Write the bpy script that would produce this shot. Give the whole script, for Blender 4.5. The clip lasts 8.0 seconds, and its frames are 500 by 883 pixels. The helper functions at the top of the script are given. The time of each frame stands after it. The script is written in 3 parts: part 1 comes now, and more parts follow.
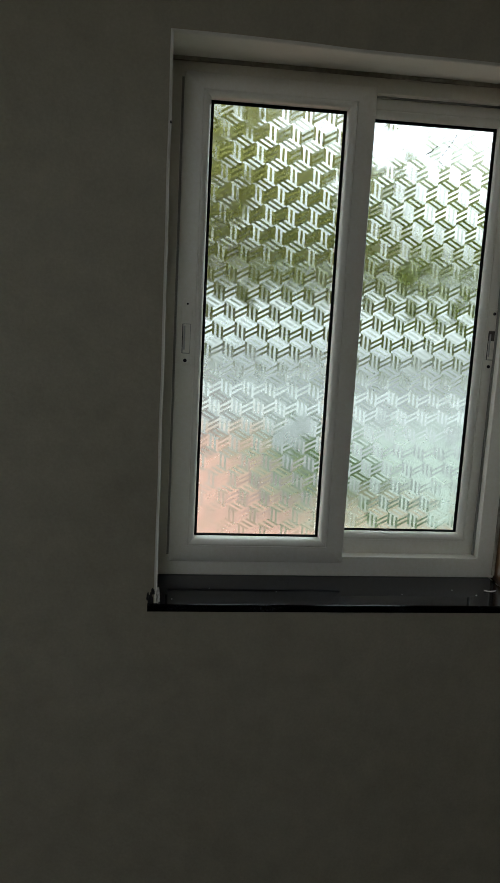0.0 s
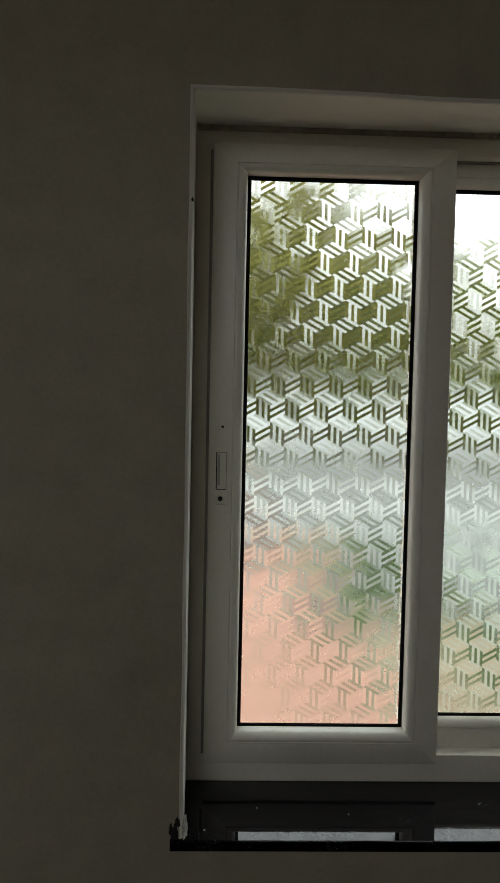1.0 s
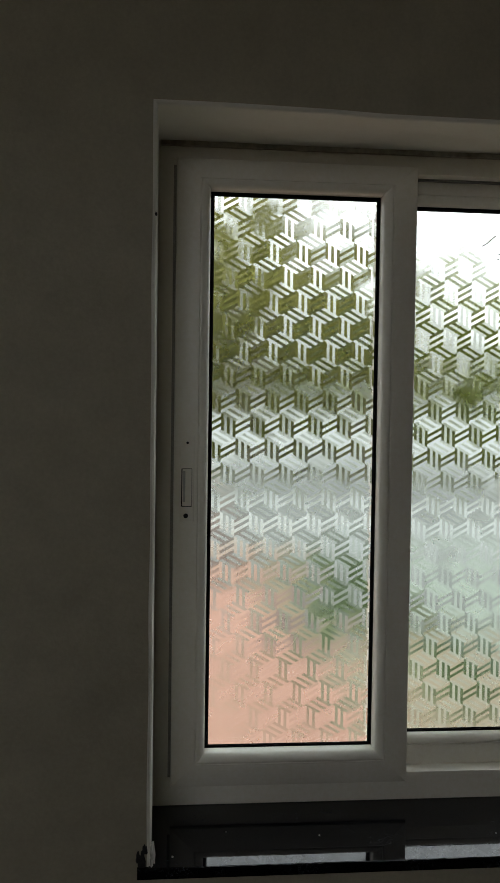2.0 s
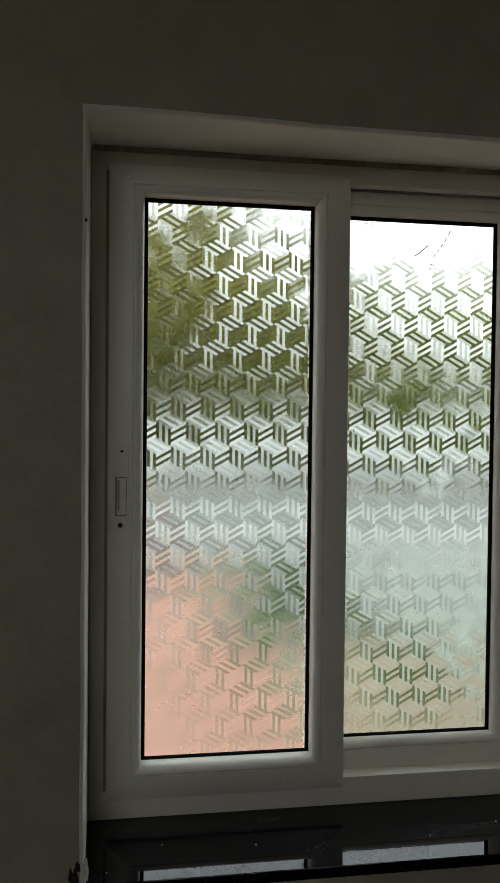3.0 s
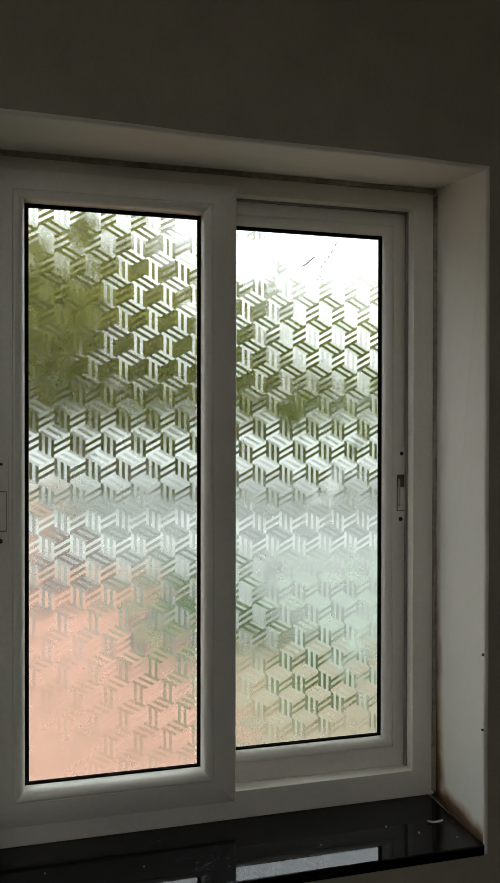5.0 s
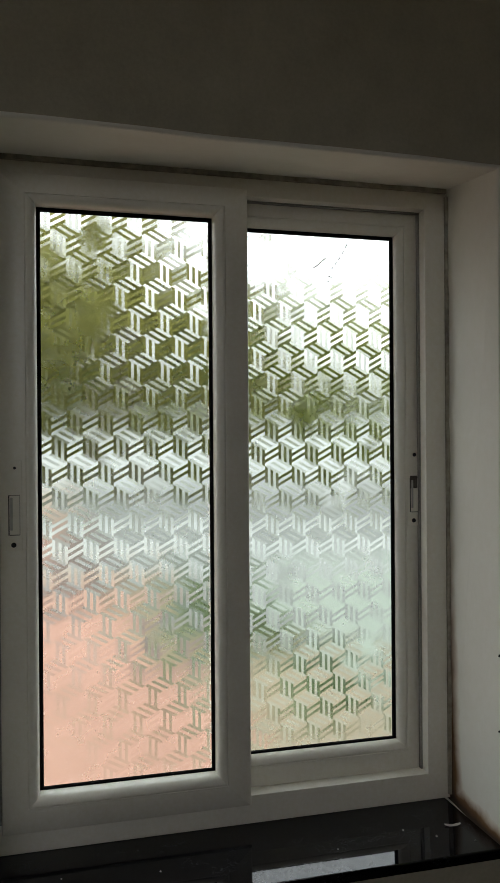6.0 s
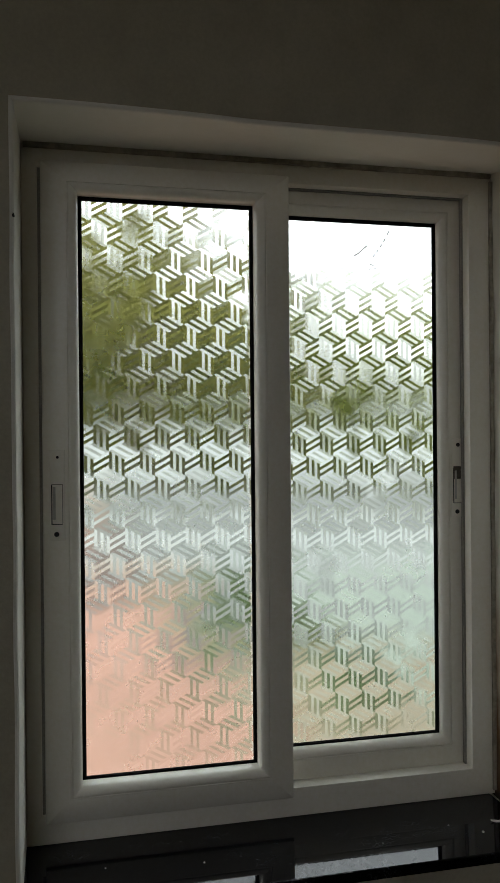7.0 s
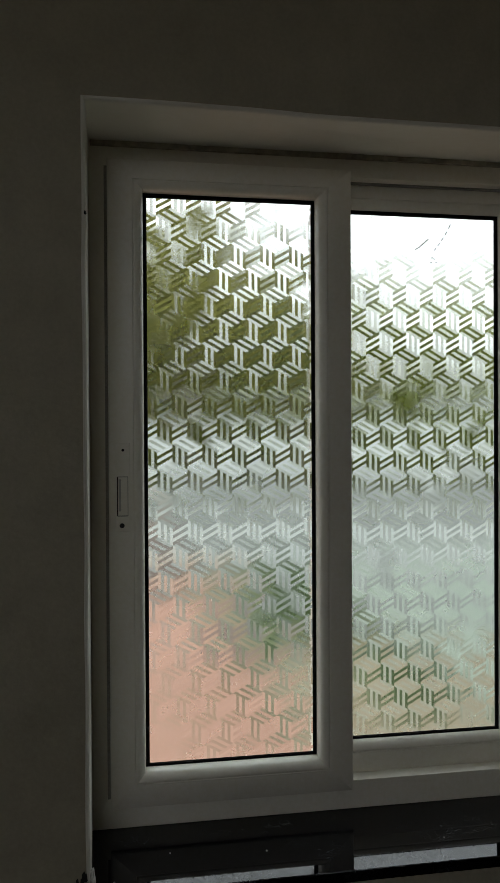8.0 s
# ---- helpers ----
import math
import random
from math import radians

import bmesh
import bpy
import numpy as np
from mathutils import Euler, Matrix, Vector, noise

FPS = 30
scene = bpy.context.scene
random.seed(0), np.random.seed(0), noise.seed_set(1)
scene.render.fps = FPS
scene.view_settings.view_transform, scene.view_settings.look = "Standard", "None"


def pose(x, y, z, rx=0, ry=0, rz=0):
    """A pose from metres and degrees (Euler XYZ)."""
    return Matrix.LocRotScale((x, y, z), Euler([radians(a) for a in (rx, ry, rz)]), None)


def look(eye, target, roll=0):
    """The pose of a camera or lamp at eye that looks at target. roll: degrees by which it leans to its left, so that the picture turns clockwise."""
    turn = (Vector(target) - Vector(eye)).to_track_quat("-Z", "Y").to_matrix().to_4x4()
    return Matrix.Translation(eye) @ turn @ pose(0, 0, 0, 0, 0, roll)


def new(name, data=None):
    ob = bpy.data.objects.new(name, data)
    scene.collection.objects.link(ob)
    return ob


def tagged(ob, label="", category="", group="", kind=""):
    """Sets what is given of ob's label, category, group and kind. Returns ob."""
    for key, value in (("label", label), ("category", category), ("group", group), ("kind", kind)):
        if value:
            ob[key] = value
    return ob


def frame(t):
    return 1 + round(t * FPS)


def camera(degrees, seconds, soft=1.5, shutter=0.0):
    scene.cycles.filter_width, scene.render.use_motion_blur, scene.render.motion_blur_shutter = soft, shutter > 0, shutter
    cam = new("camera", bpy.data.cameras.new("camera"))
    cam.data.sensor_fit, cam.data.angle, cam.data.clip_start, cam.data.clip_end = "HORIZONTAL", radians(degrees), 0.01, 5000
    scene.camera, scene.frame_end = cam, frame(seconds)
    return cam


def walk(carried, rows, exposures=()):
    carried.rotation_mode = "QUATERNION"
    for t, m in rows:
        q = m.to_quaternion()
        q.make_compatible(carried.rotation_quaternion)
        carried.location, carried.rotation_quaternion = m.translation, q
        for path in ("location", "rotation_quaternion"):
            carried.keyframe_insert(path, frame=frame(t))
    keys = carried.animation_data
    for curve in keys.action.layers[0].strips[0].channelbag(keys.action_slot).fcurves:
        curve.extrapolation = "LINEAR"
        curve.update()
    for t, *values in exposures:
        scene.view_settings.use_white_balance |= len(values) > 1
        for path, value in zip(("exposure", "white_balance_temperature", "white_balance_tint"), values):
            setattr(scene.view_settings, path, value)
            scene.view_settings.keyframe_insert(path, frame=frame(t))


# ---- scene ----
cam = camera(36.2, 8.0, soft=1.1)
PATH = [
    (0, (-0.091, -1.758, 1.547), (0.143, 0.196, 1.192), 3.0),
    (0.5, (-0.052, -1.477, 1.579), (0.133, 0.506, 1.401), 2.8),
    (1, (-0.033, -1.354, 1.587), (0.03, 0.641, 1.477), 1.2),
    (1.2, (-0.05, -1.353, 1.583), (0.024, 0.644, 1.494), 1.1),
    (2.5, (-0.029, -1.338, 1.581), (0.2, 0.648, 1.526), 0.7),
    (3, (-0.017, -1.34, 1.588), (0.28, 0.637, 1.541), 0.6),
    (3.5, (0.004, -1.344, 1.59), (0.38, 0.62, 1.555), 0.5),
    (4, (0.027, -1.346, 1.59), (0.469, 0.604, 1.563), 0.3),
    (4.5, (0.044, -1.342, 1.588), (0.543, 0.595, 1.566), 0.2),
    (6, (0.029, -1.331, 1.58), (0.517, 0.609, 1.579), -0.4),
    (6.5, (0.022, -1.326, 1.571), (0.483, 0.62, 1.576), -0.5),
    (7, (0.005, -1.313, 1.565), (0.427, 0.642, 1.56), -0.5),
    (7.5, (-0.01, -1.309, 1.565), (0.357, 0.657, 1.555), -0.5),
    (8, (-0.035, -1.316, 1.563), (0.287, 0.658, 1.546), -0.3),
]
walk(cam, [(t, look(eye, target, roll)) for t, eye, target, roll in PATH],
     exposures=[(0.0, 0.95, 6150, 6), (1.0, 0.78, 6720, 10), (2.5, 0.60, 6550, 10), (3.5, 0.62, 6550, 10), (4.5, 0.85, 6600, 10), (6.0, 0.85, 6600, 10), (7.0, 0.75, 6550, 10), (8.0, 0.38, 6550, 9)])

# ---------------------------------------------------------------- sky and sun
world = bpy.data.worlds.new("overcast_sky")
scene.world = world
world.use_nodes = True
wn, wl = world.node_tree.nodes, world.node_tree.links
wn.clear()
sky = wn.new("ShaderNodeTexSky")
sky.sky_type = "NISHITA"
sky.sun_disc = False
sky.sun_elevation, sky.sun_rotation = radians(66), radians(180)
sky.air_density, sky.dust_density = 1.0, 3.0
grey = wn.new("ShaderNodeHueSaturation")
grey.inputs["Saturation"].default_value = 0.35
back = wn.new("ShaderNodeBackground")
back.inputs["Strength"].default_value = 0.15
wout = wn.new("ShaderNodeOutputWorld")
wl.new(sky.outputs[0], grey.inputs["Color"])
# thick cloud: brighter overhead than near the horizon
wtc = wn.new("ShaderNodeTexCoord")
wsep = wn.new("ShaderNodeSeparateXYZ")
wl.new(wtc.outputs["Generated"], wsep.inputs[0])
climb = wn.new("ShaderNodeMapRange")
climb.inputs["To Min"].default_value, climb.inputs["To Max"].default_value = 0.75, 2.4
wl.new(wsep.outputs["Z"], climb.inputs["Value"])
cloud = wn.new("ShaderNodeVectorMath")
cloud.operation = "SCALE"
layer = wn.new("ShaderNodeMix")
layer.data_type = "RGBA"
layer.inputs[0].default_value = 0.7
layer.inputs[7].default_value = (9.6, 10.0, 10.4, 1)
wl.new(grey.outputs[0], layer.inputs[6])
wl.new(layer.outputs[2], cloud.inputs[0])
wl.new(climb.outputs["Result"], cloud.inputs["Scale"])
wl.new(cloud.outputs[0], back.inputs["Color"])
wl.new(back.outputs[0], wout.inputs["Surface"])

sun = new("sun", bpy.data.lights.new("sun", "SUN"))
sun.data.energy, sun.data.angle, sun.data.color = 1.2, radians(30), (1.0, 0.97, 0.92)
sun.matrix_world = look((0, -9, 20), (0, 0, 0))


# ---------------------------------------------------------------- materials
def material(name):
    m = bpy.data.materials.new(name)
    m.use_nodes = True
    nt = m.node_tree
    return m, nt, nt.nodes["Principled BSDF"]


def node(nt, kind, **inputs):
    n = nt.nodes.new(kind)
    for key, value in inputs.items():
        n.inputs[key.replace("_", " ")].default_value = value
    return n


def noise_ramp(nt, scale, low, high, a=0.3, b=0.7, detail=5.0, coords="Object"):
    """A two-colour noise at a real-world scale (cycles per metre)."""
    tc = nt.nodes.new("ShaderNodeTexCoord")
    n = node(nt, "ShaderNodeTexNoise", Scale=scale, Detail=detail, Roughness=0.6)
    nt.links.new(tc.outputs[coords], n.inputs["Vector"])
    r = nt.nodes.new("ShaderNodeValToRGB")
    r.color_ramp.elements[0].position, r.color_ramp.elements[1].position = a, b
    r.color_ramp.elements[0].color, r.color_ramp.elements[1].color = (*low, 1), (*high, 1)
    nt.links.new(n.outputs["Fac"], r.inputs["Fac"])
    return r.outputs["Color"]


def mixed(nt, fac, a, b, mode="MIX"):
    m = nt.nodes.new("ShaderNodeMix")
    m.data_type, m.blend_type = "RGBA", mode
    for socket, value in ((m.inputs[0], fac), (m.inputs[6], a), (m.inputs[7], b)):
        if isinstance(value, (int, float)):
            socket.default_value = value
        elif isinstance(value, tuple):
            socket.default_value = (*value, 1)
        else:
            nt.links.new(value, socket)
    return m.outputs[2]


def bumped(nt, bsdf, scale, strength, distance=0.002, detail=6.0):
    tc = nt.nodes.new("ShaderNodeTexCoord")
    n = node(nt, "ShaderNodeTexNoise", Scale=scale, Detail=detail, Roughness=0.6)
    nt.links.new(tc.outputs["Object"], n.inputs["Vector"])
    b = node(nt, "ShaderNodeBump", Strength=strength, Distance=distance)
    nt.links.new(n.outputs["Fac"], b.inputs["Height"])
    nt.links.new(b.outputs["Normal"], bsdf.inputs["Normal"])


def surface(name, low, high, scale, rough, bump=0.2, bump_scale=None, fine=None, metal=0.0, distance=0.002):
    m, nt, p = material(name)
    col = noise_ramp(nt, scale, low, high)
    if fine:
        col = mixed(nt, 0.5, col, noise_ramp(nt, fine, (0.35, 0.35, 0.35), (0.65, 0.65, 0.65)), "OVERLAY")
    nt.links.new(col, p.inputs["Base Color"])
    p.inputs["Roughness"].default_value, p.inputs["Metallic"].default_value = rough, metal
    if bump:
        bumped(nt, p, bump_scale or scale * 6, bump, distance)
    return m


def maths(nt, op, a, b=None, clamp=False):
    n = nt.nodes.new("ShaderNodeMath")
    n.operation, n.use_clamp = op, clamp
    for socket, value in ((n.inputs[0], a), (n.inputs[1], b)):
        if value is None:
            continue
        if isinstance(value, (int, float)):
            socket.default_value = value
        else:
            nt.links.new(value, socket)
    return n.outputs[0]


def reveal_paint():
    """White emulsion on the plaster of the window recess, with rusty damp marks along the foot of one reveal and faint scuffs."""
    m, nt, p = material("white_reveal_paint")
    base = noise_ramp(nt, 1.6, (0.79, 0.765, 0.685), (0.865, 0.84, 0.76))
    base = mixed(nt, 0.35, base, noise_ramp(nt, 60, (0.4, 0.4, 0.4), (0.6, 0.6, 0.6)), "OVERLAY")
    tc = nt.nodes.new("ShaderNodeTexCoord")
    sep = nt.nodes.new("ShaderNodeSeparateXYZ")
    nt.links.new(tc.outputs["Object"], sep.inputs[0])
    x, y, z = sep.outputs
    ragged = node(nt, "ShaderNodeTexNoise", Scale=22, Detail=6)
    nt.links.new(tc.outputs["Object"], ragged.inputs["Vector"])
    wob = maths(nt, "MULTIPLY", maths(nt, "SUBTRACT", ragged.outputs["Fac"], 0.5), 0.03)
    # along the joint with the frame, wider near the sill
    from_frame = maths(nt, "SUBTRACT", -0.03, y)
    from_sill = maths(nt, "SUBTRACT", z, 0.911)
    foot = maths(nt, "ADD", from_sill, wob)
    foot = maths(nt, "SUBTRACT", 1.0, maths(nt, "DIVIDE", foot, 0.032), True)
    reach = maths(nt, "ADD", 0.016, maths(nt, "MULTIPLY", 0.03, maths(nt, "SUBTRACT", 1.0, maths(nt, "DIVIDE", from_sill, 0.45), True)))
    joint = maths(nt, "SUBTRACT", 1.0, maths(nt, "DIVIDE", maths(nt, "ADD", from_frame, wob), reach), True)
    joint = maths(nt, "MULTIPLY", joint, maths(nt, "SUBTRACT", 1.0, maths(nt, "DIVIDE", from_sill, 0.5), True))
    damp = maths(nt, "MAXIMUM", foot, joint)
    damp = maths(nt, "MULTIPLY", damp, maths(nt, "GREATER_THAN", x, 0.70))
    damp = maths(nt, "MULTIPLY", damp, maths(nt, "GREATER_THAN", y, -0.209))
    damp = maths(nt, "MULTIPLY", damp, maths(nt, "GREATER_THAN", z, 0.90))
    damp = maths(nt, "MULTIPLY", damp, maths(nt, "LESS_THAN", z, 2.0))
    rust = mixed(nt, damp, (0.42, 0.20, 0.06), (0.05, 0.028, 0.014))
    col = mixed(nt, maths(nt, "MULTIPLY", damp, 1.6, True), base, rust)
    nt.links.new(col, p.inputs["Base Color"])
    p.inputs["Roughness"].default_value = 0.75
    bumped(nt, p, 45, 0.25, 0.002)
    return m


def granite():
    """Polished black granite: fine dark crystals, with a thin scatter of pale dust."""
    m, nt, p = material("black_granite")
    col = noise_ramp(nt, 380, (0.0008, 0.0008, 0.001), (0.003, 0.003, 0.004), 0.45, 0.8)
    tc = nt.nodes.new("ShaderNodeTexCoord")
    n = node(nt, "ShaderNodeTexNoise", Scale=12, Detail=5, Roughness=0.7)
    nt.links.new(tc.outputs["Object"], n.inputs["Vector"])
    patch = maths(nt, "MULTIPLY", maths(nt, "SUBTRACT", n.outputs["Fac"], 0.49), 5.0, True)
    speck = node(nt, "ShaderNodeTexNoise", Scale=330, Detail=3, Roughness=0.7)
    nt.links.new(tc.outputs["Object"], speck.inputs["Vector"])
    fleck = maths(nt, "MULTIPLY", maths(nt, "SUBTRACT", speck.outputs["Fac"], 0.54), 8.0, True)
    dust = maths(nt, "MULTIPLY", patch, fleck)
    col = mixed(nt, maths(nt, "MULTIPLY", dust, 0.35), col, (0.30, 0.33, 0.38))
    nt.links.new(col, p.inputs["Base Color"])
    nt.links.new(maths(nt, "ADD", 0.015, maths(nt, "MULTIPLY", dust, 0.25)), p.inputs["Roughness"])
    p.inputs["IOR"].default_value = 1.34
    return m


def film_glass(name, rough, lean, other=None, tint=(0.93, 0.96, 0.95)):
    """Glass under a frosted privacy film; lean is the slope of the film's embossed facets (right, up), other that of the finer
    facets between them."""
    m, nt, p = material(name)
    nt.nodes.remove(p)
    tc = nt.nodes.new("ShaderNodeTexCoord")
    # old glue and water marks under the film make it clearer and duller in blots
    n = node(nt, "ShaderNodeTexNoise", Scale=14, Detail=7, Roughness=0.65)
    nt.links.new(tc.outputs["Object"], n.inputs["Vector"])
    haze = maths(nt, "ADD", rough - 0.05, maths(nt, "MULTIPLY", n.outputs["Fac"], 0.10))
    hue = noise_ramp(nt, 9, tuple(c * 0.94 for c in tint), tint)
    # the embossing is worn flat in wide blots, and no two blocks lean quite alike
    worn = node(nt, "ShaderNodeTexNoise", Scale=7.5, Detail=4, Roughness=0.55)
    nt.links.new(tc.outputs["Object"], worn.inputs["Vector"])
    depth = node(nt, "ShaderNodeMapRange", From_Min=0.30, From_Max=0.43, To_Min=0.15, To_Max=1.0)
    nt.links.new(worn.outputs["Fac"], depth.inputs["Value"])
    sway = node(nt, "ShaderNodeTexNoise", Scale=17, Detail=2)
    nt.links.new(tc.outputs["Object"], sway.inputs["Vector"])
    drift = nt.nodes.new("ShaderNodeSeparateColor")
    nt.links.new(sway.outputs["Color"], drift.inputs[0])
    isle = nt.nodes.new("ShaderNodeNewGeometry")
    grain = node(nt, "ShaderNodeTexNoise", Scale=95, Detail=2)
    nt.links.new(tc.outputs["Object"], grain.inputs["Vector"])
    blot = node(nt, "ShaderNodeTexNoise", Scale=11, Detail=3)
    nt.links.new(tc.outputs["Object"], blot.inputs["Vector"])
    wet = maths(nt, "MULTIPLY", maths(nt, "SUBTRACT", blot.outputs["Fac"], 0.61), 12.0, True)
    relief = maths(nt, "ADD", 0.04, maths(nt, "MULTIPLY", wet, 0.13))

    def facet(tilt):
        slope = node(nt, "ShaderNodeCombineXYZ", Y=-1.0)
        for k, axis in ((0, "X"), (1, "Z")):
            own = maths(nt, "MULTIPLY", depth.outputs["Result"], tilt[k])
            loose = maths(nt, "MULTIPLY", maths(nt, "SUBTRACT", drift.outputs[k], 0.5), 0.10)
            odd = maths(nt, "MULTIPLY", maths(nt, "SUBTRACT", isle.outputs["Random Per Island"], 0.5), 0.02)
            nt.links.new(maths(nt, "ADD", maths(nt, "ADD", own, loose), odd), slope.inputs[axis])
        unit = nt.nodes.new("ShaderNodeVectorMath")
        unit.operation = "NORMALIZE"
        nt.links.new(slope.outputs[0], unit.inputs[0])
        b = node(nt, "ShaderNodeBump", Distance=0.0004)
        nt.links.new(relief, b.inputs["Strength"])
        nt.links.new(grain.outputs["Fac"], b.inputs["Height"])
        nt.links.new(unit.outputs[0], b.inputs["Normal"])
        g = node(nt, "ShaderNodeBsdfGlass", IOR=1.45)
        g.distribution = "BECKMANN"
        nt.links.new(haze, g.inputs["Roughness"])
        nt.links.new(hue, g.inputs["Color"])
        nt.links.new(b.outputs["Normal"], g.inputs["Normal"])
        return g.outputs[0]

    glass = facet(lean)
    if other:
        two = node(nt, "ShaderNodeMixShader", Fac=0.35)
        nt.links.new(glass, two.inputs[1])
        nt.links.new(facet(other), two.inputs[2])
        glass = two.outputs[0]
    nt.links.new(glass, nt.nodes["Material Output"].inputs["Surface"])
    return m


def back_glass():
    m, nt, p = material("back_glass")
    nt.nodes.remove(p)
    g = node(nt, "ShaderNodeBsdfGlass", IOR=1.45, Roughness=0.05)
    nt.links.new(noise_ramp(nt, 7, (0.92, 0.95, 0.94), (0.98, 0.99, 0.985)), g.inputs["Color"])
    nt.links.new(g.outputs[0], nt.nodes["Material Output"].inputs["Surface"])
    return m


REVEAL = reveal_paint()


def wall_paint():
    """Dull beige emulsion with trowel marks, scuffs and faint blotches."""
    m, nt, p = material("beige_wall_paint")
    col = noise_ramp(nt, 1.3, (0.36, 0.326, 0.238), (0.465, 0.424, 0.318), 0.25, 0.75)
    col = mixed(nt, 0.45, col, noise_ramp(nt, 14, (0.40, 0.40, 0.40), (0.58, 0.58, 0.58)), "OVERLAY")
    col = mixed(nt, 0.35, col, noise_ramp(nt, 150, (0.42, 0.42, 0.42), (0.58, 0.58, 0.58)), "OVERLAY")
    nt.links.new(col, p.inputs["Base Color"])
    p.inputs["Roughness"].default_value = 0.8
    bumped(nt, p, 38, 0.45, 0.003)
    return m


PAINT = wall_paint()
BACK_GLASS = back_glass()
UPVC = surface("white_upvc", (0.81, 0.775, 0.68), (0.875, 0.84, 0.745), 5, 0.32, 0.05, 90, fine=120)
RUBBER = surface("black_rubber", (0.003, 0.003, 0.003), (0.007, 0.007, 0.007), 60, 0.8, 0.2)
RUBBER.node_tree.nodes["Principled BSDF"].inputs["Specular IOR Level"].default_value = 0.15
GRANITE = granite()
CEILING = surface("ceiling_paint", (0.72, 0.71, 0.67), (0.8, 0.79, 0.75), 2, 0.85, 0.15, 60)
FLOOR = surface("floor_tile", (0.018, 0.017, 0.015), (0.034, 0.032, 0.029), 4, 0.3, 0.05, 30, fine=80)
HOLE = surface("dark_hollow", (0.008, 0.008, 0.008), (0.014, 0.013, 0.012), 80, 0.7, 0.1)
GREY_PLASTIC = surface("shaded_plastic", (0.42, 0.41, 0.37), (0.52, 0.51, 0.46), 60, 0.5, 0.05)
GAP_SHADE = surface("grey_gap_shade", (0.30, 0.285, 0.25), (0.40, 0.385, 0.34), 300, 0.95, 0.4)
GRIME_SHADE = surface("grime_and_shade", (0.28, 0.25, 0.19), (0.55, 0.51, 0.42), 35, 0.9, 0.4, 150, fine=90)
SLOT = surface("shaded_slot", (0.07, 0.06, 0.045), (0.13, 0.115, 0.09), 120, 0.8, 0.2)
CEMENT = surface("crumbled_plaster", (0.50, 0.48, 0.44), (0.78, 0.76, 0.72), 70, 0.9, 0.6, 200, fine=300)
SCRAP = surface("paper_scrap", (0.35, 0.32, 0.30), (0.55, 0.52, 0.50), 60, 0.8, 0.3)
SOIL = surface("brown_soil", (0.075, 0.056, 0.030), (0.13, 0.10, 0.057), 1.2, 0.95, 0.5, 9, fine=14, distance=0.03)
RED_SOIL = surface("red_earth", (0.168, 0.088, 0.060), (0.232, 0.126, 0.087), 0.7, 0.95, 0.5, 7, fine=11, distance=0.03)
FLAGS = surface("worn_concrete", (0.105, 0.128, 0.10), (0.142, 0.168, 0.133), 0.8, 0.8, 0.3, 12, fine=9, distance=0.01)
DAMP = surface("damp_earth", (0.036, 0.024, 0.017), (0.062, 0.042, 0.029), 0.9, 0.8, 0.5, 7, fine=11, distance=0.03)
SAND = surface("pale_sand", (0.098, 0.080, 0.050), (0.145, 0.118, 0.074), 1.1, 0.95, 0.4, 14, fine=20, distance=0.01)
CONCRETE = surface("pale_concrete", (0.20, 0.215, 0.20), (0.25, 0.265, 0.25), 0.4, 0.7, 0.3, 12, fine=9, distance=0.01)
PAVING = surface("grey_concrete", (0.058, 0.063, 0.055), (0.082, 0.088, 0.077), 0.6, 0.75, 0.3, 12, fine=9, distance=0.01)
LAWN = surface("lawn_earth", (0.05, 0.072, 0.028), (0.08, 0.108, 0.042), 1.5, 0.95, 0.4, 12, distance=0.03)
GRASS = surface("grass_blade", (0.05, 0.08, 0.026), (0.09, 0.13, 0.046), 3, 0.6, 0)
BARK = surface("grey_bark", (0.10, 0.08, 0.06), (0.20, 0.17, 0.13), 4, 0.9, 0.6, 25, distance=0.02)
WIRE = surface("film_crease", (0.012, 0.013, 0.013), (0.03, 0.032, 0.032), 200, 0.5, 0)


def leaf_paint(name, low, high):
    m, nt, p = material(name)
    g = nt.nodes.new("ShaderNodeNewGeometry")
    r = nt.nodes.new("ShaderNodeValToRGB")
    r.color_ramp.elements[0].color, r.color_ramp.elements[1].color = (*low, 1), (*high, 1)
    nt.links.new(g.outputs["Random Per Island"], r.inputs["Fac"])
    nt.links.new(r.outputs["Color"], p.inputs["Base Color"])
    p.inputs["Roughness"].default_value = 0.8
    p.inputs["Specular IOR Level"].default_value = 0.08
    t = nt.nodes.new("ShaderNodeBsdfTranslucent")
    nt.links.new(r.outputs["Color"], t.inputs["Color"])
    mix = node(nt, "ShaderNodeMixShader", Fac=0.5)
    nt.links.new(p.outputs[0], mix.inputs[1])
    nt.links.new(t.outputs[0], mix.inputs[2])
    nt.links.new(mix.outputs[0], nt.nodes["Material Output"].inputs["Surface"])
    return m


LEAF_OLIVE = leaf_paint("olive_leaf", (0.225, 0.225, 0.068), (0.44, 0.43, 0.15))
LEAF_HEDGE = leaf_paint("hedge_leaf", (0.145, 0.172, 0.035), (0.285, 0.315, 0.078))
LEAF_GREY = leaf_paint("grey_green_leaf", (0.32, 0.36, 0.16), (0.55, 0.57, 0.34))

